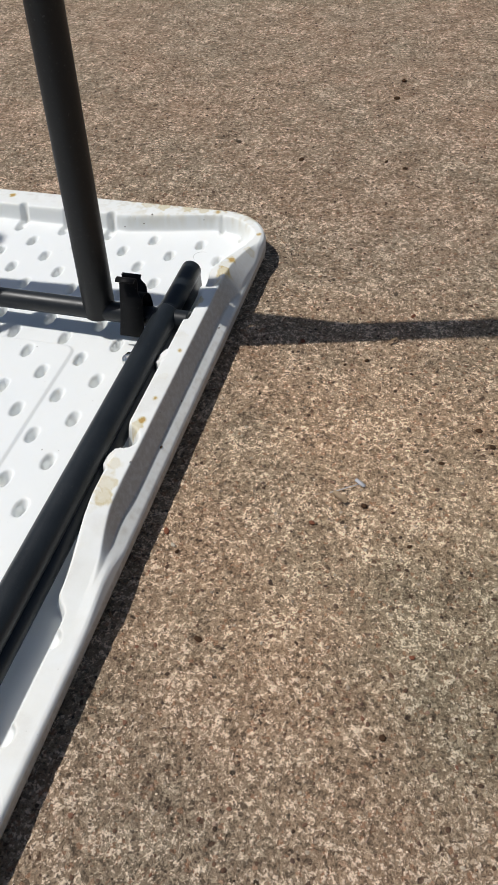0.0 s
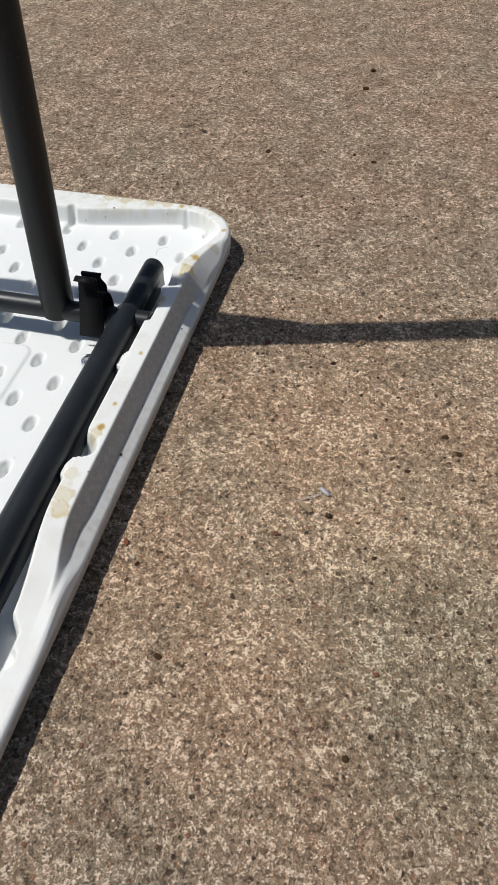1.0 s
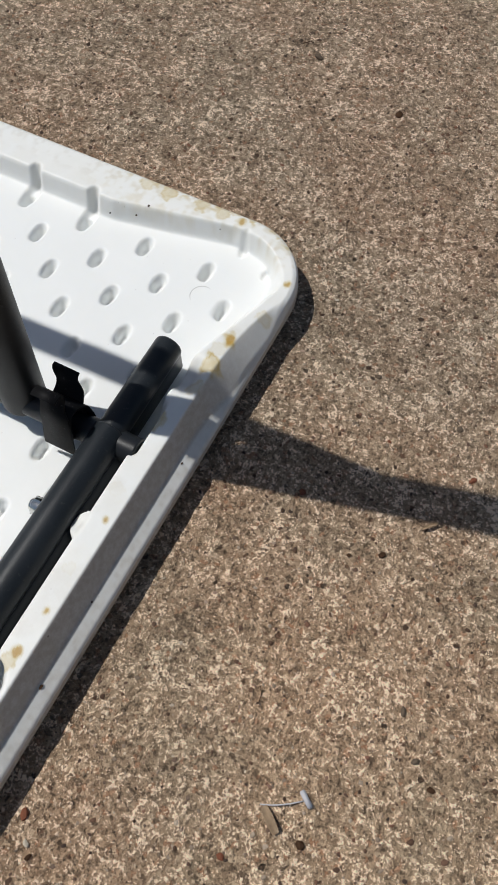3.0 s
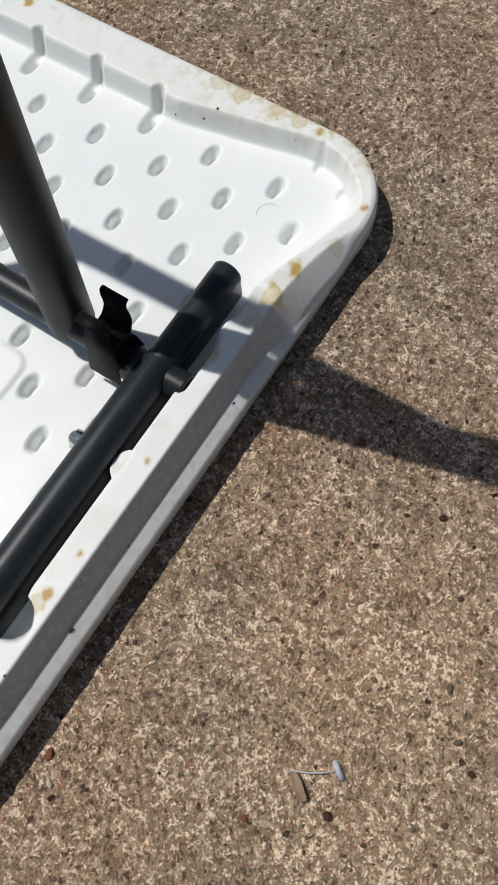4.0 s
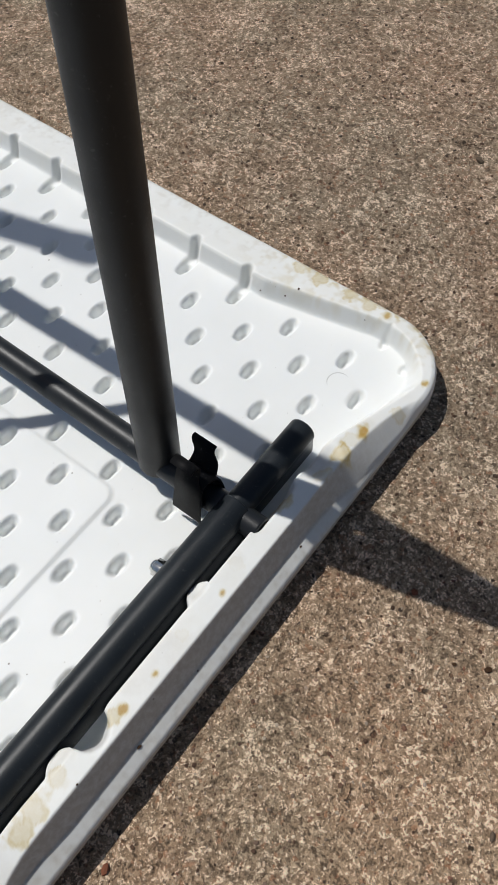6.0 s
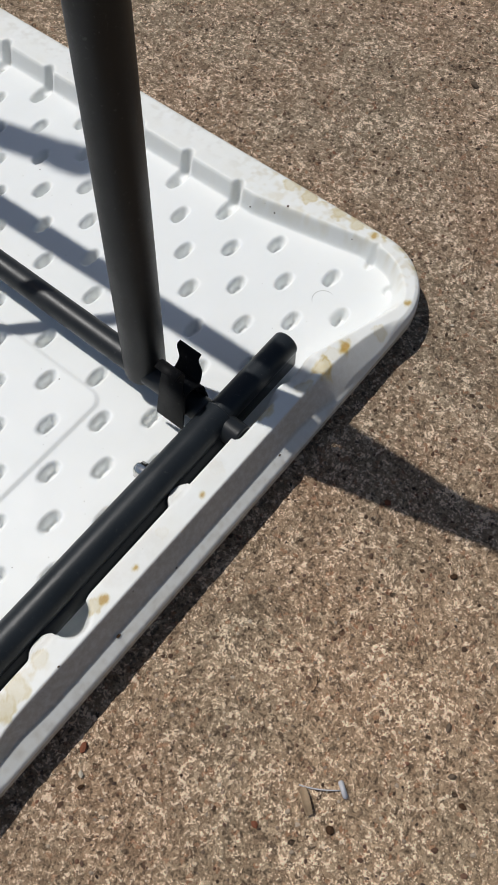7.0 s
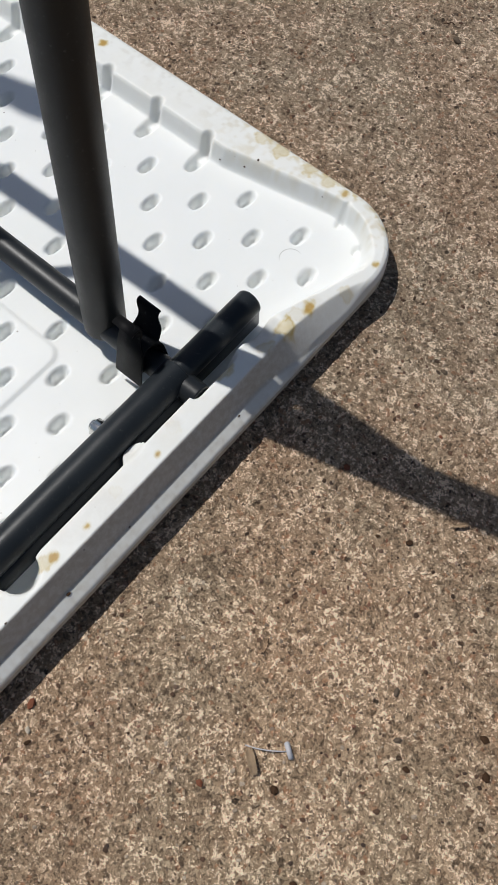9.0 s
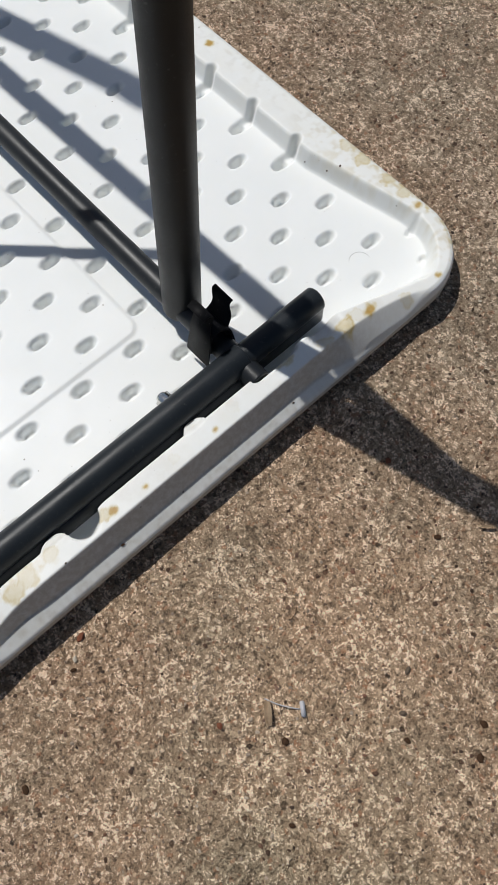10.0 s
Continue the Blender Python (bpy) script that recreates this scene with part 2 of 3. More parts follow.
def tube(bm, a, b, r, seg=32, r2=None, cap=0.0, rings=1):
    """A round tube's outside from a to b, its ends closed and eased by cap."""
    a, b = Vector(a), Vector(b)
    ax = (b - a).normalized()
    u = ax.orthogonal().normalized()
    v = ax.cross(u)
    ln = (b - a).length
    r2 = r if r2 is None else r2
    prof = []
    steps = 5
    if cap > 0:
        prof = [(cap - cap * math.sin(g), r - cap + cap * math.cos(g)) for g in [math.pi / 2 * (1 - i / steps) for i in range(steps)]]
    body = [(cap + (ln - 2 * cap) * i / rings, r + (r2 - r) * i / rings) for i in range(rings + 1)]
    tail = [(ln - s, rr - r + r2) for s, rr in reversed(prof)]
    prof = prof + body + tail
    loops = []
    for s, rr in prof:
        loops.append([bm.verts.new(a + ax * s + (u * math.cos(2 * math.pi * j / seg) + v * math.sin(2 * math.pi * j / seg)) * rr) for j in range(seg)])
    for p, q in zip(loops, loops[1:]):
        for j in range(seg):
            bm.faces.new((p[j], p[(j + 1) % seg], q[(j + 1) % seg], q[j]))
    bm.faces.new(list(reversed(loops[0])))
    bm.faces.new(loops[-1])
    bmesh.ops.recalc_face_normals(bm, faces=bm.faces)


def sweep(bm, pts, r, seg=8):
    """A thin round thread through pts."""
    loops = []
    for i, p in enumerate(pts):
        ax = (pts[min(i + 1, len(pts) - 1)] - pts[max(i - 1, 0)]).normalized()
        u = ax.cross(Vector((0, 0, 1))).normalized()
        v = ax.cross(u)
        loops.append([bm.verts.new(p + (u * math.cos(2 * math.pi * j / seg) + v * math.sin(2 * math.pi * j / seg)) * r) for j in range(seg)])
    for p, q in zip(loops, loops[1:]):
        for j in range(seg):
            bm.faces.new((p[j], p[(j + 1) % seg], q[(j + 1) % seg], q[j]))
    bm.faces.new(loops[0])
    bm.faces.new(loops[-1])
    bmesh.ops.recalc_face_normals(bm, faces=bm.faces)


def ribbon(bm, line, thick):
    """A strip of sheet metal: stations of y, z and its two ends along x."""
    pts = [Vector((0, q[0], q[1])) for q in line]
    rows = []
    for i, (p, q) in enumerate(zip(pts, line)):
        d = (pts[min(i + 1, len(pts) - 1)] - pts[max(i - 1, 0)]).normalized()
        o = Vector((0, -d.z, d.y)) * thick
        ends = [Vector((q[2], 0, 0)), Vector((q[3], 0, 0))]
        rows.append([bm.verts.new(v) for v in (ends[0] + p, ends[1] + p, ends[1] + p + o, ends[0] + p + o)])
    for a, b in zip(rows, rows[1:]):
        for j in range(4):
            bm.faces.new((a[j], a[(j + 1) % 4], b[(j + 1) % 4], b[j]))
    bm.faces.new(rows[0])
    bm.faces.new(list(reversed(rows[-1])))
    bmesh.ops.recalc_face_normals(bm, faces=bm.faces)


def smooth_line(line, steps=5):
    """A Catmull-Rom curve through the stations of a strip."""
    out = []
    for k in range(len(line) - 1):
        p = [np.array(line[min(max(k + q, 0), len(line) - 1)]) for q in (-1, 0, 1, 2)]
        for j in range(steps):
            f = j / steps
            out.append(0.5 * (2 * p[1] + (p[2] - p[0]) * f + (2 * p[0] - 5 * p[1] + 4 * p[2] - p[3]) * f * f + (3 * p[1] - p[0] - 3 * p[2] + p[3]) * f ** 3))
    return [tuple(float(c) for c in q) for q in out] + [line[-1]]


def sstep(a, b, v):
    t = np.clip((v - a) / (b - a), 0.0, 1.0)
    return t * t * (3 - 2 * t)


def value_noise(x, y, scale, seed):
    """Smooth random field from 0 to 1, computed on arrays."""
    rng = np.random.RandomState(seed)
    tab = rng.rand(256, 256)
    fx, fy = x * scale, y * scale
    ix, iy = np.floor(fx).astype(int), np.floor(fy).astype(int)
    tx, ty = fx - ix, fy - iy
    tx, ty = tx * tx * (3 - 2 * tx), ty * ty * (3 - 2 * ty)
    g = lambda i, j: tab[i % 256, j % 256]
    return (g(ix, iy) * (1 - tx) + g(ix + 1, iy) * tx) * (1 - ty) + (g(ix, iy + 1) * (1 - tx) + g(ix + 1, iy + 1) * tx) * ty


# ---------------------------------------------------------------- ground
def axis_lines(lo, hi, step, far):
    inner = list(np.arange(lo, hi + step / 2, step))
    out, s, v = [], step, hi
    while v < far:
        s *= 1.04 if s < 0.004 else 1.01 if abs(v) < 1.0 else 1.5
        v += s
        out.append(v)
    neg, s, v = [], step, lo
    while v > -far:
        s *= 1.04 if s < 0.004 else 1.01 if abs(v) < 1.0 else 1.5
        v -= s
        neg.append(v)
    return np.array(list(reversed(neg)) + inner + out)


gx, gy = axis_lines(-0.01, 0.30, 0.0014, 300.0), axis_lines(-0.66, 0.06, 0.0014, 300.0)
GX, GY = np.meshgrid(gx, gy)


def ground_height(x, y):
    near = np.exp(-np.maximum(np.hypot(x, y) - 1.5, 0.0))
    h = (value_noise(x, y, 330.0, 3) - 0.5) * 0.0013 + (value_noise(x, y, 150.0, 4) - 0.5) * 0.0009 + (value_noise(x, y, 20.0, 5) - 0.5) * 0.0008
    h = h - 0.0011 * sstep(0.80, 0.95, value_noise(x, y, 190.0, 6))
    return h * near - 0.0012


GZ = ground_height(GX, GY)
ny_, nx_ = GX.shape
idx = np.arange(nx_ * ny_).reshape(ny_, nx_)
quads = np.stack([idx[:-1, :-1], idx[:-1, 1:], idx[1:, 1:], idx[1:, :-1]], -1).reshape(-1, 4)
gme = bpy.data.meshes.new("ground")
gme.from_pydata(np.stack([GX, GY, GZ], -1).reshape(-1, 3), [], quads)
gme.materials.append(CONCRETE)
gme.polygons.foreach_set("use_smooth", [True] * len(gme.polygons))
ground = tagged(new("ground", gme), "weathered brown exposed-sand concrete slab in full sun", "concrete", kind="structure")

# ---------------------------------------------------------------- tabletop
XE, YE, R = -0.0008, -0.0432, 0.057     # outer long edge, outer short edge, corner radius
XF, YN = -0.912, -1.86               # the opposite edges
CX, CY = XE - R, YE - R
Z0 = 0.0112                         # panel height
PX, PY = 0.0271, 0.0258              # half pitch of the dimple lattice


def lattice_dimples(x, y):
    i = np.round((-0.0472 - x) / PX)
    j = np.round((-0.1186 - y) / PY)
    best = np.full(x.shape, 9.0)
    across = np.zeros(x.shape)
    for di in (-1, 0, 1):
        for dj in (-1, 0, 1):
            ii, jj = i + di, j + dj
            ok = ((ii + jj) % 2 == 0) & (ii >= 0) & (jj >= -1) & ((jj > -1) | (ii != 0)) & ((jj < 1) | (ii != 0)) & (ii <= 30) & (jj <= 66)
            px, py = -0.0472 - PX * ii, -0.1186 - PY * jj
            r = (np.abs((x - px) / 0.0050) ** 2.4 + np.abs((y - py) / 0.0094) ** 2.4) ** (1 / 2.4)
            near = ok & (r < best)
            across = np.where(near, (x - px) / 0.0050, across)
            best = np.where(near, r, best)
    return best, np.clip(across, -1, 1)


def bump1(x, y, px, py, rx, ry):
    return np.hypot((x - px) / rx, (y - py) / ry)


def tabletop_height(x, y):
    corner = (x > CX) & (y > CY)
    d = np.where(corner, R - np.hypot(x - CX, y - CY), np.minimum(XE - x, YE - y))
    ang = np.arctan2(np.maximum(y - CY, 0.0), np.maximum(x - CX, 1e-6))
    wl = np.where(corner, 1 - sstep(0.15, 0.9, ang), np.where(x > CX, 1.0, 0.0))
    # inner wall of each rim, as a distance from the outer edge
    din_s = 0.0339 - 0.019 * np.clip((x + 0.165) / 0.095, 0, 1)
    din_l = 0.0135 + 0.0217 * np.clip((-0.088 - y) / 0.092, 0, 1) - 0.0055 * sstep(-0.475, -0.55, y)
    din_l = din_l - 0.0090 * sstep(-0.556, -0.570, y)
    tab = np.clip(1 - ((y + 0.3145) / 0.0102) ** 2, 0, 1) ** 0.95
    tab2 = np.clip(1 - ((y + 0.4395) / 0.0110) ** 2, 0, 1) ** 0.95
    u = np.abs(y + 0.4165) / 0.0130
    notch = np.maximum(np.sqrt(np.clip(1 - u ** 2, 0, 1)), 0.30 * np.clip(1.45 - u, 0, 1) ** 1.5)
    din_l = din_l + 0.0085 * tab + 0.0068 * tab2 - 0.0108 * notch
    for yk, rk in ((-0.588, 0.0075), (-0.657, 0.0075)):
        din_l = din_l - 0.005 * np.sqrt(np.clip(1 - ((y - yk) / rk) ** 2, 0, 1))
    din = wl * din_l + (1 - wl) * din_s
    low = sstep(-0.455, -0.590, y + 0.6 * np.clip(d - 0.012, 0.0, 0.02))   # the rim sinks where the ledge runs out
    top_l = 0.030 + 0.014 * sstep(-0.09, -0.19, y) - 0.0213 * low
    top = wl * top_l + (1 - wl) * 0.0285
    top = top - np.maximum(tab, tab2) * (0.0040 * sstep(0.0315, 0.0365, d) + 0.0035 * sstep(0.0365, 0.0440, d))
    wall = 0.0045 + 0.006 * wl * (1 - sstep(-0.10, -0.24, y)) + wl * (0.0085 * np.minimum(notch, 1.0))
    inner = 1 - sstep(din - wall * 0.4, din + wall, d)
    # outer lip
    ledge = wl * sstep(-0.098, -0.124, y) * (1 - sstep(-0.505, -0.550, y))
    crest = 0.0052 + 0.0119 * (1 - np.exp(-np.maximum(-0.106 - y, 0.0) / 0.026)) - 0.0080 * sstep(-0.478, -0.546, y)
    near = 1 - sstep(-0.135, -0.225, y)      # the wall lies flatter towards the corner
    lip = 0.0188 + 0.0012 * sstep(0.0, 0.0012, d) + (0.0068 + 0.0025 * near) * np.clip(d / 0.0095, 0, 1)
    foot = np.maximum(crest - (0.45 + 0.4 * near) * (top - lip), (0.22 - 0.14 * near) * crest)
    ramp = np.clip((d - foot) / (crest - foot), 0, 1)
    ramp = 0.90 * ramp + 0.10 * (1 - (1 - ramp) ** 2.2)
    step = lip + (top - lip) * ramp
    edge = 0.0236 - 0.0036 * low
    round_ = edge + (top - edge) * (0.50 * sstep(0.0, 0.0016, d) + 0.50 * np.clip(d / (0.0045 - 0.0010 * low), 0, 1) ** 0.75)
    outer = ledge * step + (1 - ledge) * round_
    z = Z0 + (outer - Z0) * inner
    # saddle in the rim beside the cross tube
    hollow = 0.0085 * sstep(-0.174, -0.192, y) * (1 - sstep(-0.198, -0.211, y)) * sstep(0.017, 0.028, d)
    seat = 0.013 * sstep(-0.214, -0.226, y) * (1 - sstep(-0.256, -0.262, y)) * sstep(0.0285, 0.0335, d)
    z = z - (hollow + seat) * wl * inner
    # far rims
    df = np.minimum(x - XF, y - YN)
    z = np.where(df < 0.06, Z0 + (0.040 - Z0) * (1 - sstep(0.034, 0.040, df)), z)
    # dimples
    field = sstep(din + wall * 0.2, din + wall * 1.2, d)
    r, across = lattice_dimples(x, y)
    dim = 1 - sstep(0.42, 1.12, r)
    z = z - dim * (0.0098 - 0.0010 * across) * np.maximum(field, 0.0) * (df > 0.06)
    ii = 2 * np.round(((-0.0472 - x) / PX - 1) / 2) + 1
    slot = (np.abs((x + 0.0472 + PX * ii) / 0.0058) ** 2.4 + np.abs((y + 0.0862) / 0.0150) ** 2.4) ** (1 / 2.4)
    cut = (1 - sstep(0.45, 1.15, slot)) * (ii >= 5) * (df > 0.06)
    z = z - cut * np.maximum(z - 0.0062, 0.0)
    for px, py, rx, ry in ((-0.0585, -0.062, 0.0038, 0.008), (-0.033, -0.0755, 0.0038, 0.006), (-0.0190, -0.097, 0.006, 0.004)):
        z = z - 0.0035 * (1 - sstep(0.4, 1.1, bump1(x, y, px, py, rx, ry)))
    # pit at the foot of the rim's notch
    z = z - 0.0055 * (1 - sstep(0.2, 1.0, bump1(x, y, XE - 0.0275, -0.4185, 0.0085, 0.0105)))
    # faint raised field
    q = 0.012 - np.hypot(np.maximum(0.1498 + x, 0.0), np.maximum(0.2950 + y, 0.0))
    z = z + 0.0014 * sstep(0.0, 0.0030, q) * field
    # slight waviness of the moulding
    z = z + (value_noise(x, y, 26.0, 11) - 0.5) * 0.0008 * field
    return z, d, wl, inner, crest, foot


def tabletop_stains_shade(x, y, d, wl, inner, crest, foot):
    n = value_noise(x, y, 320.0, 21) * 0.5 + value_noise(x, y, 120.0, 22) * 0.5
    rust = np.zeros(x.shape)
    spots = ((-0.0195, -0.1551, 0.0068, 0.95), (-0.0200, -0.1795, 0.0070, 0.62), (-0.0215, -0.1660, 0.006, 0.22), (-0.0100, -0.124, 0.006, 0.30),
             (-0.0233, -0.3056, 0.0027, 1.0), (-0.0236, -0.3691, 0.0026, 1.0), (-0.0250, -0.3955, 0.0042, 0.85), (-0.0275, -0.4030, 0.0045, 0.5),
             (-0.0300, -0.4460, 0.0064, 0.36), (-0.0285, -0.4560, 0.0045, 0.20), (-0.0278, -0.4670, 0.0075, 0.42), (-0.0262, -0.4790, 0.0070, 0.52), (-0.0086, -0.0883, 0.0030, 0.75),
             (-0.0655, -0.0520, 0.0045, 0.8), (-0.1485, -0.0500, 0.006, 0.45), (-0.1294, -0.0500, 0.007, 0.55), (-0.1010, -0.0500, 0.007, 0.55), (-0.0830, -0.0500, 0.006, 0.5),
             (-0.3140, -0.0578, 0.0045, 1.0), (-0.0345, -0.2400, 0.005, 0.3), (-0.0337, -0.2326, 0.0075, 0.55), (-0.0228, -0.2005, 0.0065, 0.40),
             (-0.0285, -0.2860, 0.0060, 0.10), (-0.0262, -0.3420, 0.0040, 0.14))
    n3 = value_noise(x, y, 210.0, 25) * 0.6 + value_noise(x, y, 520.0, 26) * 0.4
    for px, py, rr, a in spots:
        q = np.hypot(x - px, (y - py) * 0.85) / rr + (n - 0.5) * 0.9 + (n3 - 0.5) * 0.6
        tide = 0.55 * np.exp(-((q - 0.75) / 0.16) ** 2) if a < 0.7 else 0.0
        rust = np.maximum(rust, min(1.0, a * (1.55 if a < 0.7 else 1.2)) * np.minimum((1 - sstep(0.32, 1.15, q)) * (0.62 if a < 0.7 else 1.0) + tide, 1.2))
    # ochre streaks along the short rim and low on the long rim
    belt = (1 - wl) * sstep(-0.185, -0.150, x) * (1 - sstep(0.005, 0.011, d)) * sstep(0.0004, 0.0016, d)
    rust = np.maximum(rust, belt * 0.72 * sstep(0.46, 0.70, n3 * 0.6 + n * 0.4))
    belt = wl * inner * sstep(-0.438, -0.452, y) * (1 - sstep(-0.480, -0.500, y)) * sstep(0.018, 0.024, d)
    rust = np.maximum(rust, belt * 0.42 * sstep(0.46, 0.68, n3 * 0.6 + n * 0.4))
    edge = (1 - sstep(0.001, 0.007, d)) * sstep(0.45, 0.7, n) * 0.5
    rust = np.maximum(rust, edge * 0.25 * (1 - wl))
    grime_shade = (1 - wl) * inner * sstep(0.35, 0.75, n) * 0.22 * (1 - sstep(0.012, 0.03, d))
    # dirt on the lip, plus painted shade over the wall band up to the crest
    grime_shade = np.maximum(grime_shade, wl * sstep(-0.104, -0.13, y) * (1 - sstep(-0.49, -0.53, y)) * (1 - sstep(crest - 0.0012, crest + 0.0005, d)) * (0.17 + 0.50 * sstep(-0.135, -0.225, y) * sstep(foot - 0.0018, foot - 0.0004, d) + 0.25 * sstep(0.35, 0.8, n) * (1 - sstep(foot - 0.003, foot - 0.001, d))))
    grime_shade = np.maximum(grime_shade, wl * inner * sstep(0.5, 0.8, value_noise(x, y, 60.0, 23)) * 0.16)
    grime_shade = np.maximum(grime_shade, inner * (0.015 + 0.07 * n))
    rust = np.maximum(rust, inner * (0.02 + 0.07 * value_noise(x, y, 75.0, 27)))
    rust = np.maximum(rust, (1 - wl) * inner * sstep(-0.24, -0.14, x) * (0.05 + 0.20 * sstep(0.35, 0.75, n)))
    return rust, grime_shade


def build_tabletop():
    fine_y = np.arange(CY, -0.760, -0.0013)
    rows = np.concatenate([fine_y, np.arange(-0.78, YN + 0.08, -0.03), YN + np.array([0.07, 0.044, 0.038, 0.03, 0.006, 0.0])])
    fine_x = np.arange(CX, -0.560, -0.0013)
    cols = np.concatenate([fine_x, np.arange(-0.575, XF + 0.08, -0.015), XF + np.array([0.07, 0.044, 0.038, 0.03, 0.006, 0.0])])
    prof = np.concatenate([np.linspace(0, 0.002, 4), np.linspace(0.003, 0.020, 24), np.linspace(0.0212, 0.050, 26), [0.0522, 0.0546, R]])
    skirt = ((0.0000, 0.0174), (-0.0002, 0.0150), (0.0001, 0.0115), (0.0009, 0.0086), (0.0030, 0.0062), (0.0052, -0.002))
    verts, index, faces = [], {}, []

    def vid(x, y, z=None):
        key = (round(x * 1e5), round(y * 1e5), None if z is None else round(z * 1e5))
        if key not in index:
            index[key] = len(verts)
            verts.append((x, y, z))
        return index[key]

    def quad(a, b, c, e):
        f = []
        for v in (a, b, c, e):
            if v not in f:
                f.append(v)
        if len(f) > 2:
            faces.append(f)

    # rim stations: outline point and inward direction
    stations = [(XE, y, -1.0, 0.0) for y in rows[::-1]]
    for k in range(1, 48):
        g = math.pi / 2 * k / 48
        stations.append((CX + R * math.cos(g), CY + R * math.sin(g), -math.cos(g), -math.sin(g)))
    stations += [(x, YE, 0.0, -1.0) for x in cols]
    strips = []
    for px, py, ix, iy in stations:
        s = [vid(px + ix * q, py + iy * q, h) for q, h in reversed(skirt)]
        s += [vid(px + ix * q, py + iy * q) for q in prof]
        strips.append(s)
    for a, b in zip(strips, strips[1:]):
        for k in range(len(a) - 1):
            quad(a[k], b[k], b[k + 1], a[k + 1])
    grid = [[vid(x, y) for x in cols] for y in rows]
    for a, b in zip(grid, grid[1:]):
        for k in range(len(a) - 1):
            quad(a[k], a[k + 1], b[k + 1], b[k])
    low = [vid(XF, y, -0.002) for y in rows]
    for k in range(len(rows) - 1):
        quad(grid[k][-1], low[k], low[k + 1], grid[k + 1][-1])
    low = [vid(x, YN, -0.002) for x in cols]
    for k in range(len(cols) - 1):
        quad(grid[-1][k], grid[-1][k + 1], low[k + 1], low[k])
    faces.append([s_[0] for s_ in strips] + [vid(XF, y, -0.002) for y in rows] + [vid(x, YN, -0.002) for x in cols[::-1]])
    X = np.array([v[0] for v in verts])
    Y = np.array([v[1] for v in verts])
    Z, d, wl, inner, crest, foot = tabletop_height(X, Y)
    given = np.array([np.nan if v[2] is None else v[2] for v in verts])
    Z = np.where(np.isnan(given), Z, given)
    rust, grime_shade = tabletop_stains_shade(X, Y, d, wl, inner, crest, foot)
    # the outer skirt's shade is put into its colour as one dark value
    grime_shade = np.where(np.isnan(given), grime_shade, 0.78)
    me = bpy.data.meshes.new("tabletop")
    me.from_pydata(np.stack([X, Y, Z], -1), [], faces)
    for name, arr in (("rust", rust), ("grime_shade", grime_shade)):
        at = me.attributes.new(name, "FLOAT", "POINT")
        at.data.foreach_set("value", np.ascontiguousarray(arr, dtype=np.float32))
    bm = bmesh.new()
    bm.from_mesh(me)
    bmesh.ops.recalc_face_normals(bm, faces=bm.faces)
    if sum(f.normal.z for f in list(bm.faces)[:4000]) < 0:
        bmesh.ops.reverse_faces(bm, faces=bm.faces)
    bm.to_mesh(me)
    bm.free()
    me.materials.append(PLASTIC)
    me.polygons.foreach_set("use_smooth", [True] * len(me.polygons))
    return me


table = tagged(new("folding_table"), "white plastic folding table lying upside down, dark grey legs up", "folding table")
top = new("tabletop", build_tabletop())
top.parent = table
tagged(top, "white moulded plastic underside with oval dimples and rust stains")

# rail beside the long rim
RX, RZ, RR = -0.0541, 0.0398, 0.0105


def stadium(bm, x, y0, y1, z1, z0, r):
    """The deep, flat-sided end of the rail: round on top and underneath."""
    ring = [(x + r * math.cos(math.pi * k / 12), z1 + r * math.sin(math.pi * k / 12)) for k in range(13)]
    ring += [(x - r * math.cos(math.pi * k / 6), z0 - 0.3 * r * math.sin(math.pi * k / 6)) for k in range(7)]
    loops = []
    for f, y in ((0.86, y0), (0.96, y0 - 0.0006), (1.0, y0 - 0.002), (1.0, y1)):
        cz = (z0 + z1) / 2
        loops.append([bm.verts.new((x + (px - x) * f, y, cz + (pz - cz) * f)) for px, pz in ring])
    for a, b in zip(loops, loops[1:]):
        for k in range(len(ring)):
            bm.faces.new((a[k], a[(k + 1) % len(ring)], b[(k + 1) % len(ring)], b[k]))
    bm.faces.new(loops[0])
    bm.faces.new(loops[-1])
    bmesh.ops.recalc_face_normals(bm, faces=bm.faces)


def side_rail(x):
    bm = bmesh.new()
    tube(bm, (x, -0.1765, RZ), (x, -0.262, RZ), RR - 0.0005, 40, cap=0.003)
    stadium(bm, x - 0.0003, -0.1775, -0.262, RZ, 0.0205, RR - 0.0009)
    tube(bm, (x, -0.252, RZ + 0.0004), (x, -1.73, RZ + 0.0004), RR + 0.0009, 40, cap=0.0012, rings=20)
    s = 1 if x > -0.4 else -1
    tube(bm, (x + s * 0.0068, -0.262, 0.0268), (x + s * 0.0068, -1.72, 0.0268), 0.0085, 28, cap=0.002, rings=20)
    return bm


part("side_rail", side_rail(RX), POWDER, table, "dark grey powder-coated steel rail")
part("side_rail", side_rail(XF + XE - RX), POWDER, table)

# cross tube that the legs turn on
CYB, CZB = -0.2560, 0.0370
bm = bmesh.new()
tube(bm, (-0.0315, CYB, CZB), (XF + 0.0315, CYB, CZB), 0.0095, 32, cap=0.0012, rings=8)
part("cross_tube", bm, DUSTY, table)

# legs
LB, LEAN_X, LEAN_Y, LEG = Vector((-0.1226, -0.2533, 0.030)), -0.0091, 0.0745, 0.93
FAR_X = -0.80


def leg_bm(x):
    bm = bmesh.new()
    tube(bm, (x, LB.y, LB.z), (x + LEAN_X * LEG, LB.y + LEAN_Y * LEG, LB.z + LEG), 0.0150, 40, cap=0.002, rings=12)
    return bm


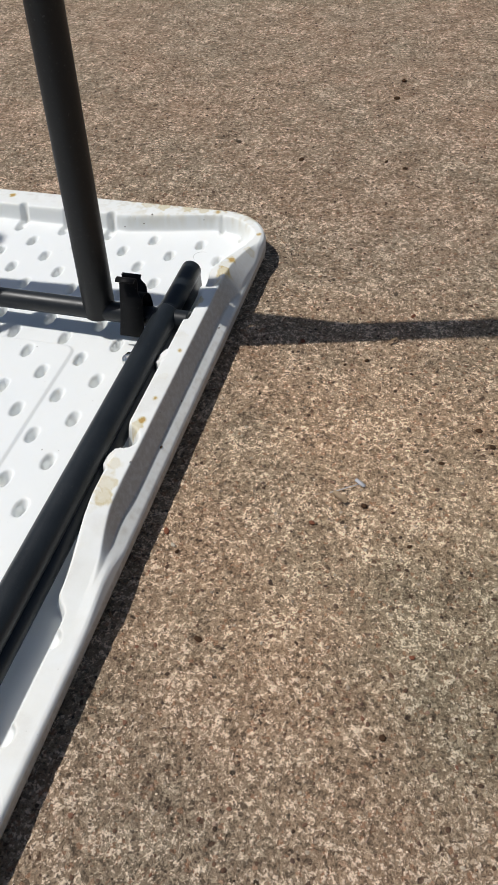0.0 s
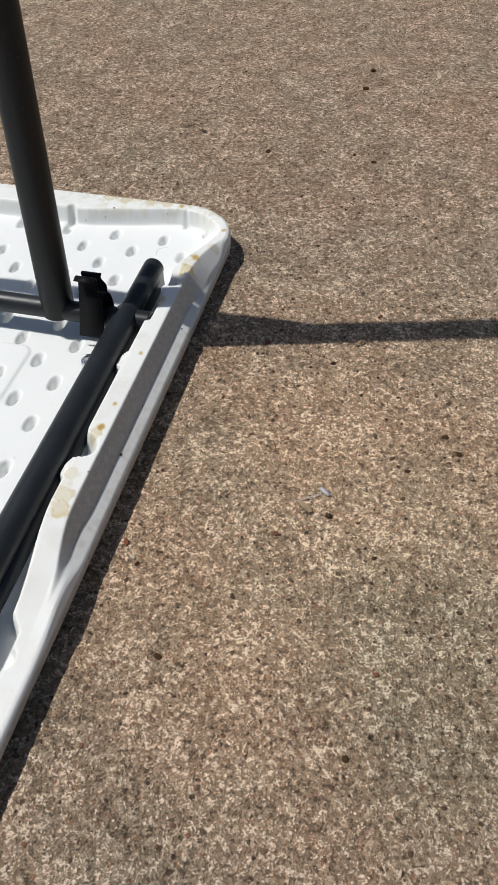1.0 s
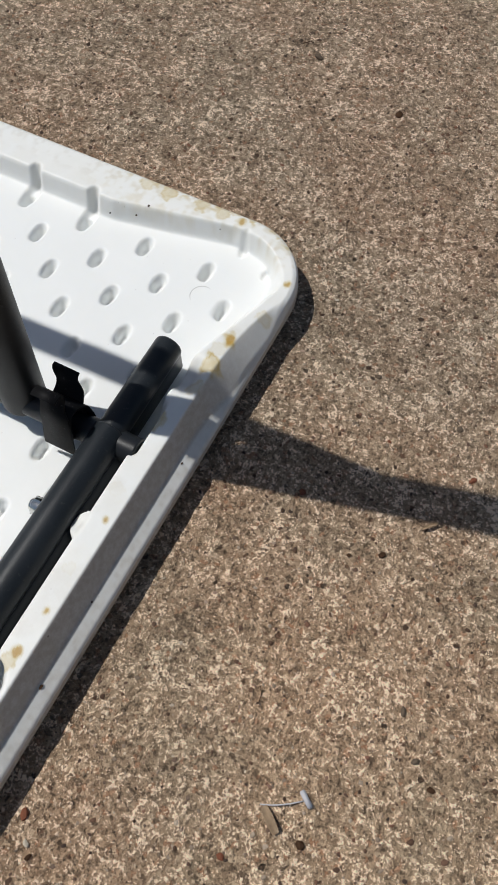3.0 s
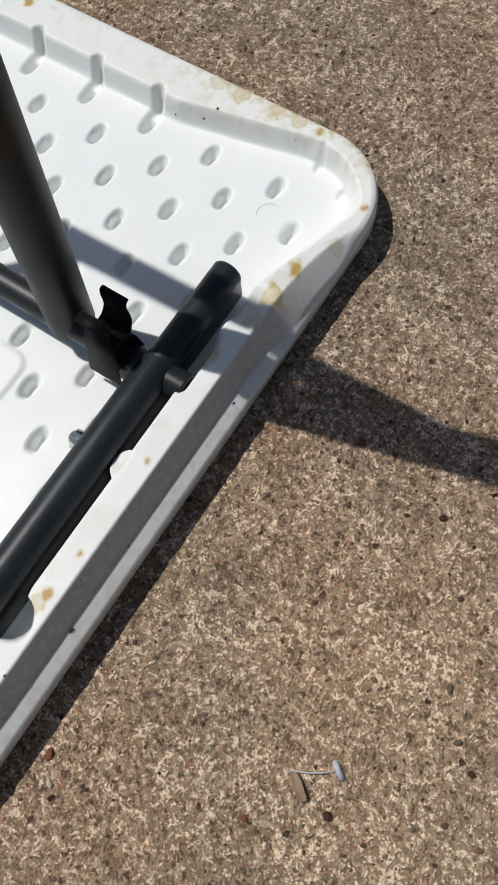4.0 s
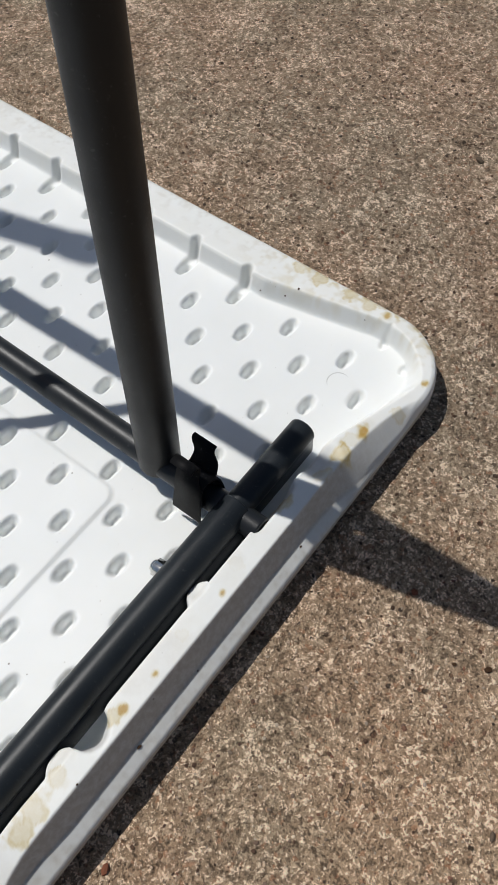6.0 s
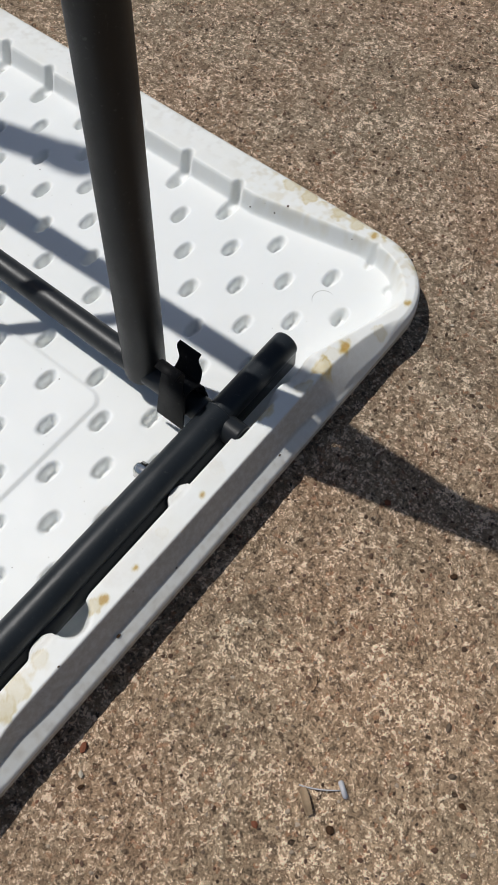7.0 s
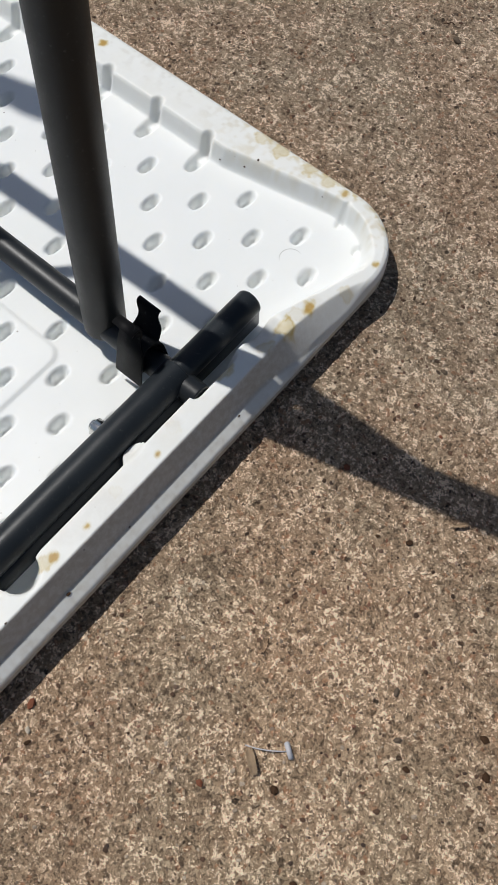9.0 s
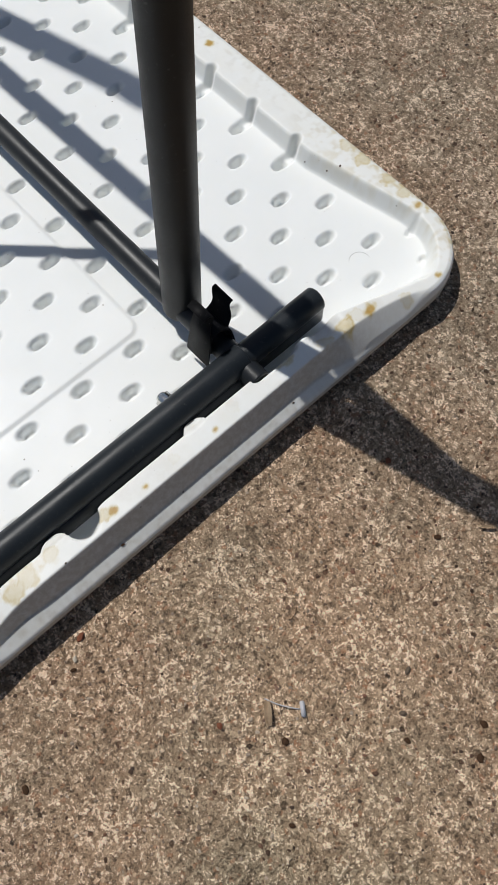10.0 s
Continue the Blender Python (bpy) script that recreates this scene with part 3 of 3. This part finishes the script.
for x in (LB.x, FAR_X):
    leg = part("leg", leg_bm(x), LEGCOAT, table, "dark grey tubular steel leg")
    bm = bmesh.new()
    tube(bm, (x + LEAN_X * (LEG - 0.03), LB.y + LEAN_Y * (LEG - 0.03), LB.z + LEG - 0.03), (x + LEAN_X * (LEG + .006), LB.y + LEAN_Y * (LEG + .006), LB.z + LEG + .006), 0.0170, 24, cap=0.003)
    part("foot_cap", bm, RUBBER, leg, "black rubber foot")

HB = 0.486
hy = LB.y + LEAN_Y * (HB - LB.z)
bm = bmesh.new()
hx = LEAN_X * (HB - LB.z)
tube(bm, (LB.x + hx, hy + 0.001, HB), (FAR_X + hx, hy - 0.022, HB), 0.0105, 24, rings=6)
part("leg_crossbar", bm, LEGCOAT, table)
bm = bmesh.new()
tube(bm, (-0.40, hy - 0.010, HB - 0.004), (-0.40, -0.450, 0.022), 0.0055, 20, rings=4)
part("folding_brace", bm, LEGCOAT, table)

# spring clip astride the cross tube
bm = bmesh.new()
front = [(-0.2675, 0.0802, -0.0932, -0.0757), (-0.2645, 0.0815, -0.0932, -0.0757), (-0.2610, 0.0798, -0.0932, -0.0757), (-0.2608, 0.0745, -0.0932, -0.0757),
         (-0.2645, 0.0690, -0.0922, -0.0747), (-0.2680, 0.0620, -0.0917, -0.0707), (-0.2700, 0.0480, -0.0927, -0.0707), (-0.2710, 0.0350, -0.0947, -0.0717), (-0.2715, 0.0225, -0.0967, -0.0727)]
back = [(-0.2460, 0.0200, -0.0972, -0.0702), (-0.2460, 0.0400, -0.0972, -0.0697), (-0.2480, 0.0496, -0.0972, -0.0702), (-0.2520, 0.0534, -0.0967, -0.0712),
        (-0.2515, 0.0568, -0.0947, -0.0717), (-0.2480, 0.0598, -0.0937, -0.0727), (-0.2435, 0.0629, -0.0947, -0.0752), (-0.2405, 0.0654, -0.0987, -0.0802), (-0.2385, 0.0667, -0.1004, -0.0815), (-0.2360, 0.0672, -0.1002, -0.0818)]
saddle = [(-0.2680, 0.0440, -0.0897, -0.0702), (-0.2665, 0.0580, -0.0897, -0.0702), (-0.2630, 0.0635, -0.0897, -0.0707), (-0.2560, 0.0620, -0.0902, -0.0702), (-0.2505, 0.0560, -0.0907, -0.0697), (-0.2485, 0.0440, -0.0907, -0.0692)]
for line in (front, back, saddle):
    ribbon(bm, smooth_line(line), 0.0015)
part("spring_clip", bm, CLIPBLACK, table, "black bent spring-steel clip")

# bolt in the rail
bm = bmesh.new()
tube(bm, (RX - 0.008, -0.3145, 0.0345), (RX - 0.0208, -0.3150, 0.0312), 0.0048, 24, cap=0.0022)
tube(bm, (RX - 0.008, -0.3145, 0.0345), (RX - 0.0172, -0.3149, 0.0321), 0.0070, 6, cap=0.0007)
part("bolt", bm, CHROME, table, "shiny zinc-plated bolt")

# ---------------------------------------------------------------- litter on the slab


def gz(x, y):
    return float(ground_height(np.array([x]), np.array([y]))[0])


tag = tagged(new("tag_fastener"), "milky plastic clothes-tag fastener lying on the concrete", "litter")
tag.location = (0.1522, -0.3862, gz(0.1522, -0.3862))
bm = bmesh.new()
bmesh.ops.create_cube(bm, size=1.0, matrix=pose(0, 0, 0.0015, 0, 0, 55) @ Matrix.Diagonal((0.0032, 0.0104, 0.0017, 1)))
bmesh.ops.bevel(bm, geom=bm.edges[:], offset=0.0005, segments=2, affect="EDGES")
part("cross_bar", bm, NYLON, tag)
bm = bmesh.new()
pts = [Vector((-0.001 - 0.0030 * k, -0.0015 - 0.0026 * k + 0.00011 * k * k, 0.0012 + 0.0010 * math.sin(k * 0.6))) for k in range(8)]
sweep(bm, pts, 0.00042)
part("filament", bm, NYLON, tag)

def leaf_fragment(start, end, half, label):
    """A curled scrap of dry leaf lying from start to end on the slab."""
    leaf = tagged(new("leaf_fragment"), label, "leaf")
    along = Vector((end[0] - start[0], end[1] - start[1], 0.0))
    across = Vector((-along.y, along.x, 0.0)).normalized()
    bm = bmesh.new()
    rows = []
    for k in range(9):
        f = k / 8
        mid = Vector((start[0], start[1], 0.0)) + along * f
        wide = half * (0.32 + 0.68 * math.sin(math.pi * min(1.0, 0.12 + 0.62 * f)) * (1.0 - 0.35 * f))
        rows.append([bm.verts.new(mid + across * wide * w + Vector((0, 0, 0.0009 + 0.0011 * w * w + 0.0012 * math.sin(f * 2.6)))) for w in (-1, -0.5, 0, 0.5, 1)])
    for a, b in zip(rows, rows[1:]):
        for k in range(4):
            bm.faces.new((a[k], a[k + 1], b[k + 1], b[k]))
    bmesh.ops.solidify(bm, geom=bm.faces[:], thickness=0.0004)
    part("blade", bm, LEAF, leaf)


leaf_fragment((0.1325, -0.4005), (0.1450, -0.4100), 0.0031, "curled brown dry leaf fragment beside the tag fastener")
leaf_fragment((0.1483, -0.2054), (0.1555, -0.1979), 0.0014, "narrow pale brown leaf scrap on the concrete")


def twig(start, end, bow, thick):
    """A thin bent twig, tapered, lying on the slab."""
    a, b = Vector((*start, 0.0)), Vector((*end, 0.0))
    side = Vector((a.y - b.y, b.x - a.x, 0.0))
    bm = bmesh.new()
    line = [a.lerp(b, k / 7) + side * (bow * math.sin(math.pi * k / 7)) + Vector((0, 0, 0.0006 + 0.0006 * math.sin(1.7 * k))) for k in range(8)]
    sweep(bm, line, thick, 6)
    tagged(new("twig", mesh_of(bm, "twig", TWIG)), "thin bent dark brown twig lying on the concrete", "twig", "twigs on the slab")


twig((0.1005, -0.3425), (0.1040, -0.3525), 0.10, 0.00026)
twig((-0.1264, 0.1814), (-0.1190, 0.1880), 0.15, 0.00050)


def stone(bm, x, y, r, rng, sink=0.35, flat=0.7):
    """A rough chip of stone set into the slab."""
    m = pose(x, y, gz(x, y) + r * flat * (0.5 - sink), rng.uniform(-20, 20), rng.uniform(-20, 20), rng.uniform(0, 360)) @ Matrix.Diagonal((r * rng.uniform(0.8, 1.25), r * rng.uniform(0.6, 0.95), r * flat, 1))
    out = bmesh.ops.create_icosphere(bm, subdivisions=1, radius=1.0)
    for v in out["verts"]:
        v.co = m @ (v.co * rng.uniform(0.75, 1.15))


CHIPS = ((0.0145, -0.467, 0.0032, BRICKRED, "small red brick chip on the concrete"), (0.024, -0.479, 0.0026, PALESTONE, "small pale stone chip on the concrete"),
         (0.029, -0.484, 0.0022, DARKSTONE, "small dark stone chip on the concrete"), (0.113, -0.243, 0.0021, DARKSTONE, "small dark stone chip on the concrete"),
         (0.132, -0.233, 0.0028, DARKSTONE, "small dark stone chip on the concrete"), (0.123, -0.434, 0.0028, BRICKRED, "small red brick chip on the concrete"),
         (0.021, -0.063, 0.0016, PALESTONE, "tiny pale stone chip on the concrete"), (0.106, -0.153, 0.0022, LEAF, "small tan stone chip on the concrete"),
         (0.079, 0.336, 0.0055, DARKSTONE, "dark stone chip lying on the concrete"), (-0.014, 0.138, 0.0042, DARKSTONE, "dark stone chip lying on the concrete"),
         (0.252, -0.322, 0.0030, DARKSTONE, "small dark stone chip on the concrete"), (0.199, -0.440, 0.0024, DARKSTONE, "small dark stone chip on the concrete"),
         (0.213, -0.533, 0.0030, BRICKRED, "small red brick chip on the concrete"), (0.148, -0.420, 0.0026, LEAF, "small tan stone chip on the concrete"),
         (0.068, -0.553, 0.0032, DARKSTONE, "small dark stone chip on the concrete"), (0.202, -0.593, 0.0026, DARKSTONE, "small dark stone chip on the concrete"),
         (0.1822, -0.3168, 0.0032, GREYSTONE, "small grey-brown stone set in the concrete"), (0.1991, -0.3390, 0.0030, GREYSTONE, "small grey-brown stone set in the concrete"),
         (0.2130, -0.3491, 0.0026, DARKSTONE, "small dark stone chip on the concrete"), (0.1591, -0.4086, 0.0036, DARKSTONE, "small dark stone chip on the concrete"),
         (0.2396, -0.3042, 0.0030, DARKSTONE, "small dark stone chip on the concrete"), (0.0917, 0.1505, 0.0036, DARKSTONE, "dark stone chip lying on the concrete"),
         (0.1171, 0.1373, 0.0036, DARKSTONE, "dark stone chip lying on the concrete"), (0.0805, 0.3939, 0.0050, DARKSTONE, "dark stone chip lying on the concrete"),
         (0.1036, -0.1552, 0.0018, BRICKRED, "tiny red brick chip on the concrete"),
         (0.1652, -0.1572, 0.0032, BRICKRED, "small red brick chip on the concrete"), (-0.1066, 0.1720, 0.0042, GREYSTONE, "grey-brown stone chip lying on the concrete"),
         (0.0766, -0.1109, 0.0026, GREYSTONE, "small grey-brown stone set in the concrete"), (0.1434, -0.1250, 0.0034, GREYSTONE, "small grey-brown stone set in the concrete"),
         (0.0674, -0.2169, 0.0030, BRICKRED, "small red brick chip on the concrete"))
rng = random.Random(5)
for x, y, r, mat, label in CHIPS:
    bm = bmesh.new()
    stone(bm, x, y, r, rng, 0.2, 0.6)
    chip = new("stone_chip", mesh_of(bm, "stone_chip", mat, False))
    tagged(chip, label, "stone", "stone chips on the slab")

# crumbs of dirt stuck to the table's rims
for x, y, r in ((-0.0082, -0.4054, 0.0013), (-0.1457, -0.0747, 0.0009), (-0.1367, -0.0692, 0.0009), (-0.1672, -0.0794, 0.0008), (-0.0090, -0.3500, 0.0006), (-0.0072, -0.2450, 0.0007), (-0.0180, -0.4420, 0.0007)):
    z = float(tabletop_height(np.array([x]), np.array([y]))[0][0])
    bm = bmesh.new()
    bmesh.ops.create_icosphere(bm, subdivisions=1, radius=r)
    for v in bm.verts:
        v.co = Vector((x, y, z + 0.2 * r)) + Vector((v.co.x, v.co.y * 1.5, v.co.z * 0.6)) * rng.uniform(0.75, 1.2)
    crumb = new("dirt_crumb", mesh_of(bm, "dirt_crumb", DARKSTONE, False))
    tagged(crumb, "tiny dark crumb of dirt stuck to the white table rim", "dirt", "dirt crumbs on the rims")

# loose and half-buried sand grains
base = bmesh.new()
bmesh.ops.create_icosphere(base, subdivisions=1, radius=1.0)
ico = np.array([v.co[:] for v in base.verts])
tri = np.array([[v.index for v in f.verts] for f in base.faces])
base.free()


def scatter(name, mat, label, seed, count, small, wide, xs=(-0.40, 0.50), ys=(-0.85, 0.75)):
    """Grains strewn over the slab beside the table, half sunk into it."""
    gr = np.random.RandomState(seed)
    px, py = gr.uniform(*xs, count), gr.uniform(*ys, count)
    keep = (px > XE + 0.004) | (py > YE + 0.004)
    px, py = px[keep], py[keep]
    n = len(px)
    size = small + wide * gr.rand(n) ** 2.2
    pz = ground_height(px, py)
    jit = gr.uniform(0.7, 1.2, (n, len(ico), 1))
    ang = gr.uniform(0, 2 * np.pi, n)
    P = ico[None] * jit * size[:, None, None] * np.stack([gr.uniform(0.8, 1.3, n), gr.uniform(0.6, 1.0, n), gr.uniform(0.35, 0.6, n)], -1)[:, None]
    ca, sa = np.cos(ang)[:, None], np.sin(ang)[:, None]
    Q = np.stack([P[..., 0] * ca - P[..., 1] * sa + px[:, None], P[..., 0] * sa + P[..., 1] * ca + py[:, None], P[..., 2] + (pz + size * 0.05)[:, None]], -1)
    F = (tri[None] + (np.arange(n) * len(ico))[:, None, None]).reshape(-1, 3)
    me = bpy.data.meshes.new(name)
    me.from_pydata(Q.reshape(-1, 3), [], F)
    me.materials.append(mat)
    tagged(new(name, me), label, "sand", kind="stuff")


scatter("sand_grains", PEBBLES, "coarse brown and cream sand grains on the slab", 12, 15000, 0.0005, 0.0013)
scatter("fine_grains", FINEGRAINS, "fine tan and cream sand grains on the slab", 47, 16000, 0.0004, 0.0007, (-0.02, 0.38), (-0.72, 0.20))
scatter("dark_grains", DARKGRAINS, "dark brown and reddish stone grains set in the slab", 31, 2600, 0.0011, 0.0013)

# drawing units to metres
for me in {ob.data for ob in scene.objects if ob.type == "MESH"}:
    me.transform(Matrix.Scale(UNIT, 4))
for ob in scene.objects:
    if ob.type in {"MESH", "EMPTY"}:
        ob.location = ob.location * UNIT
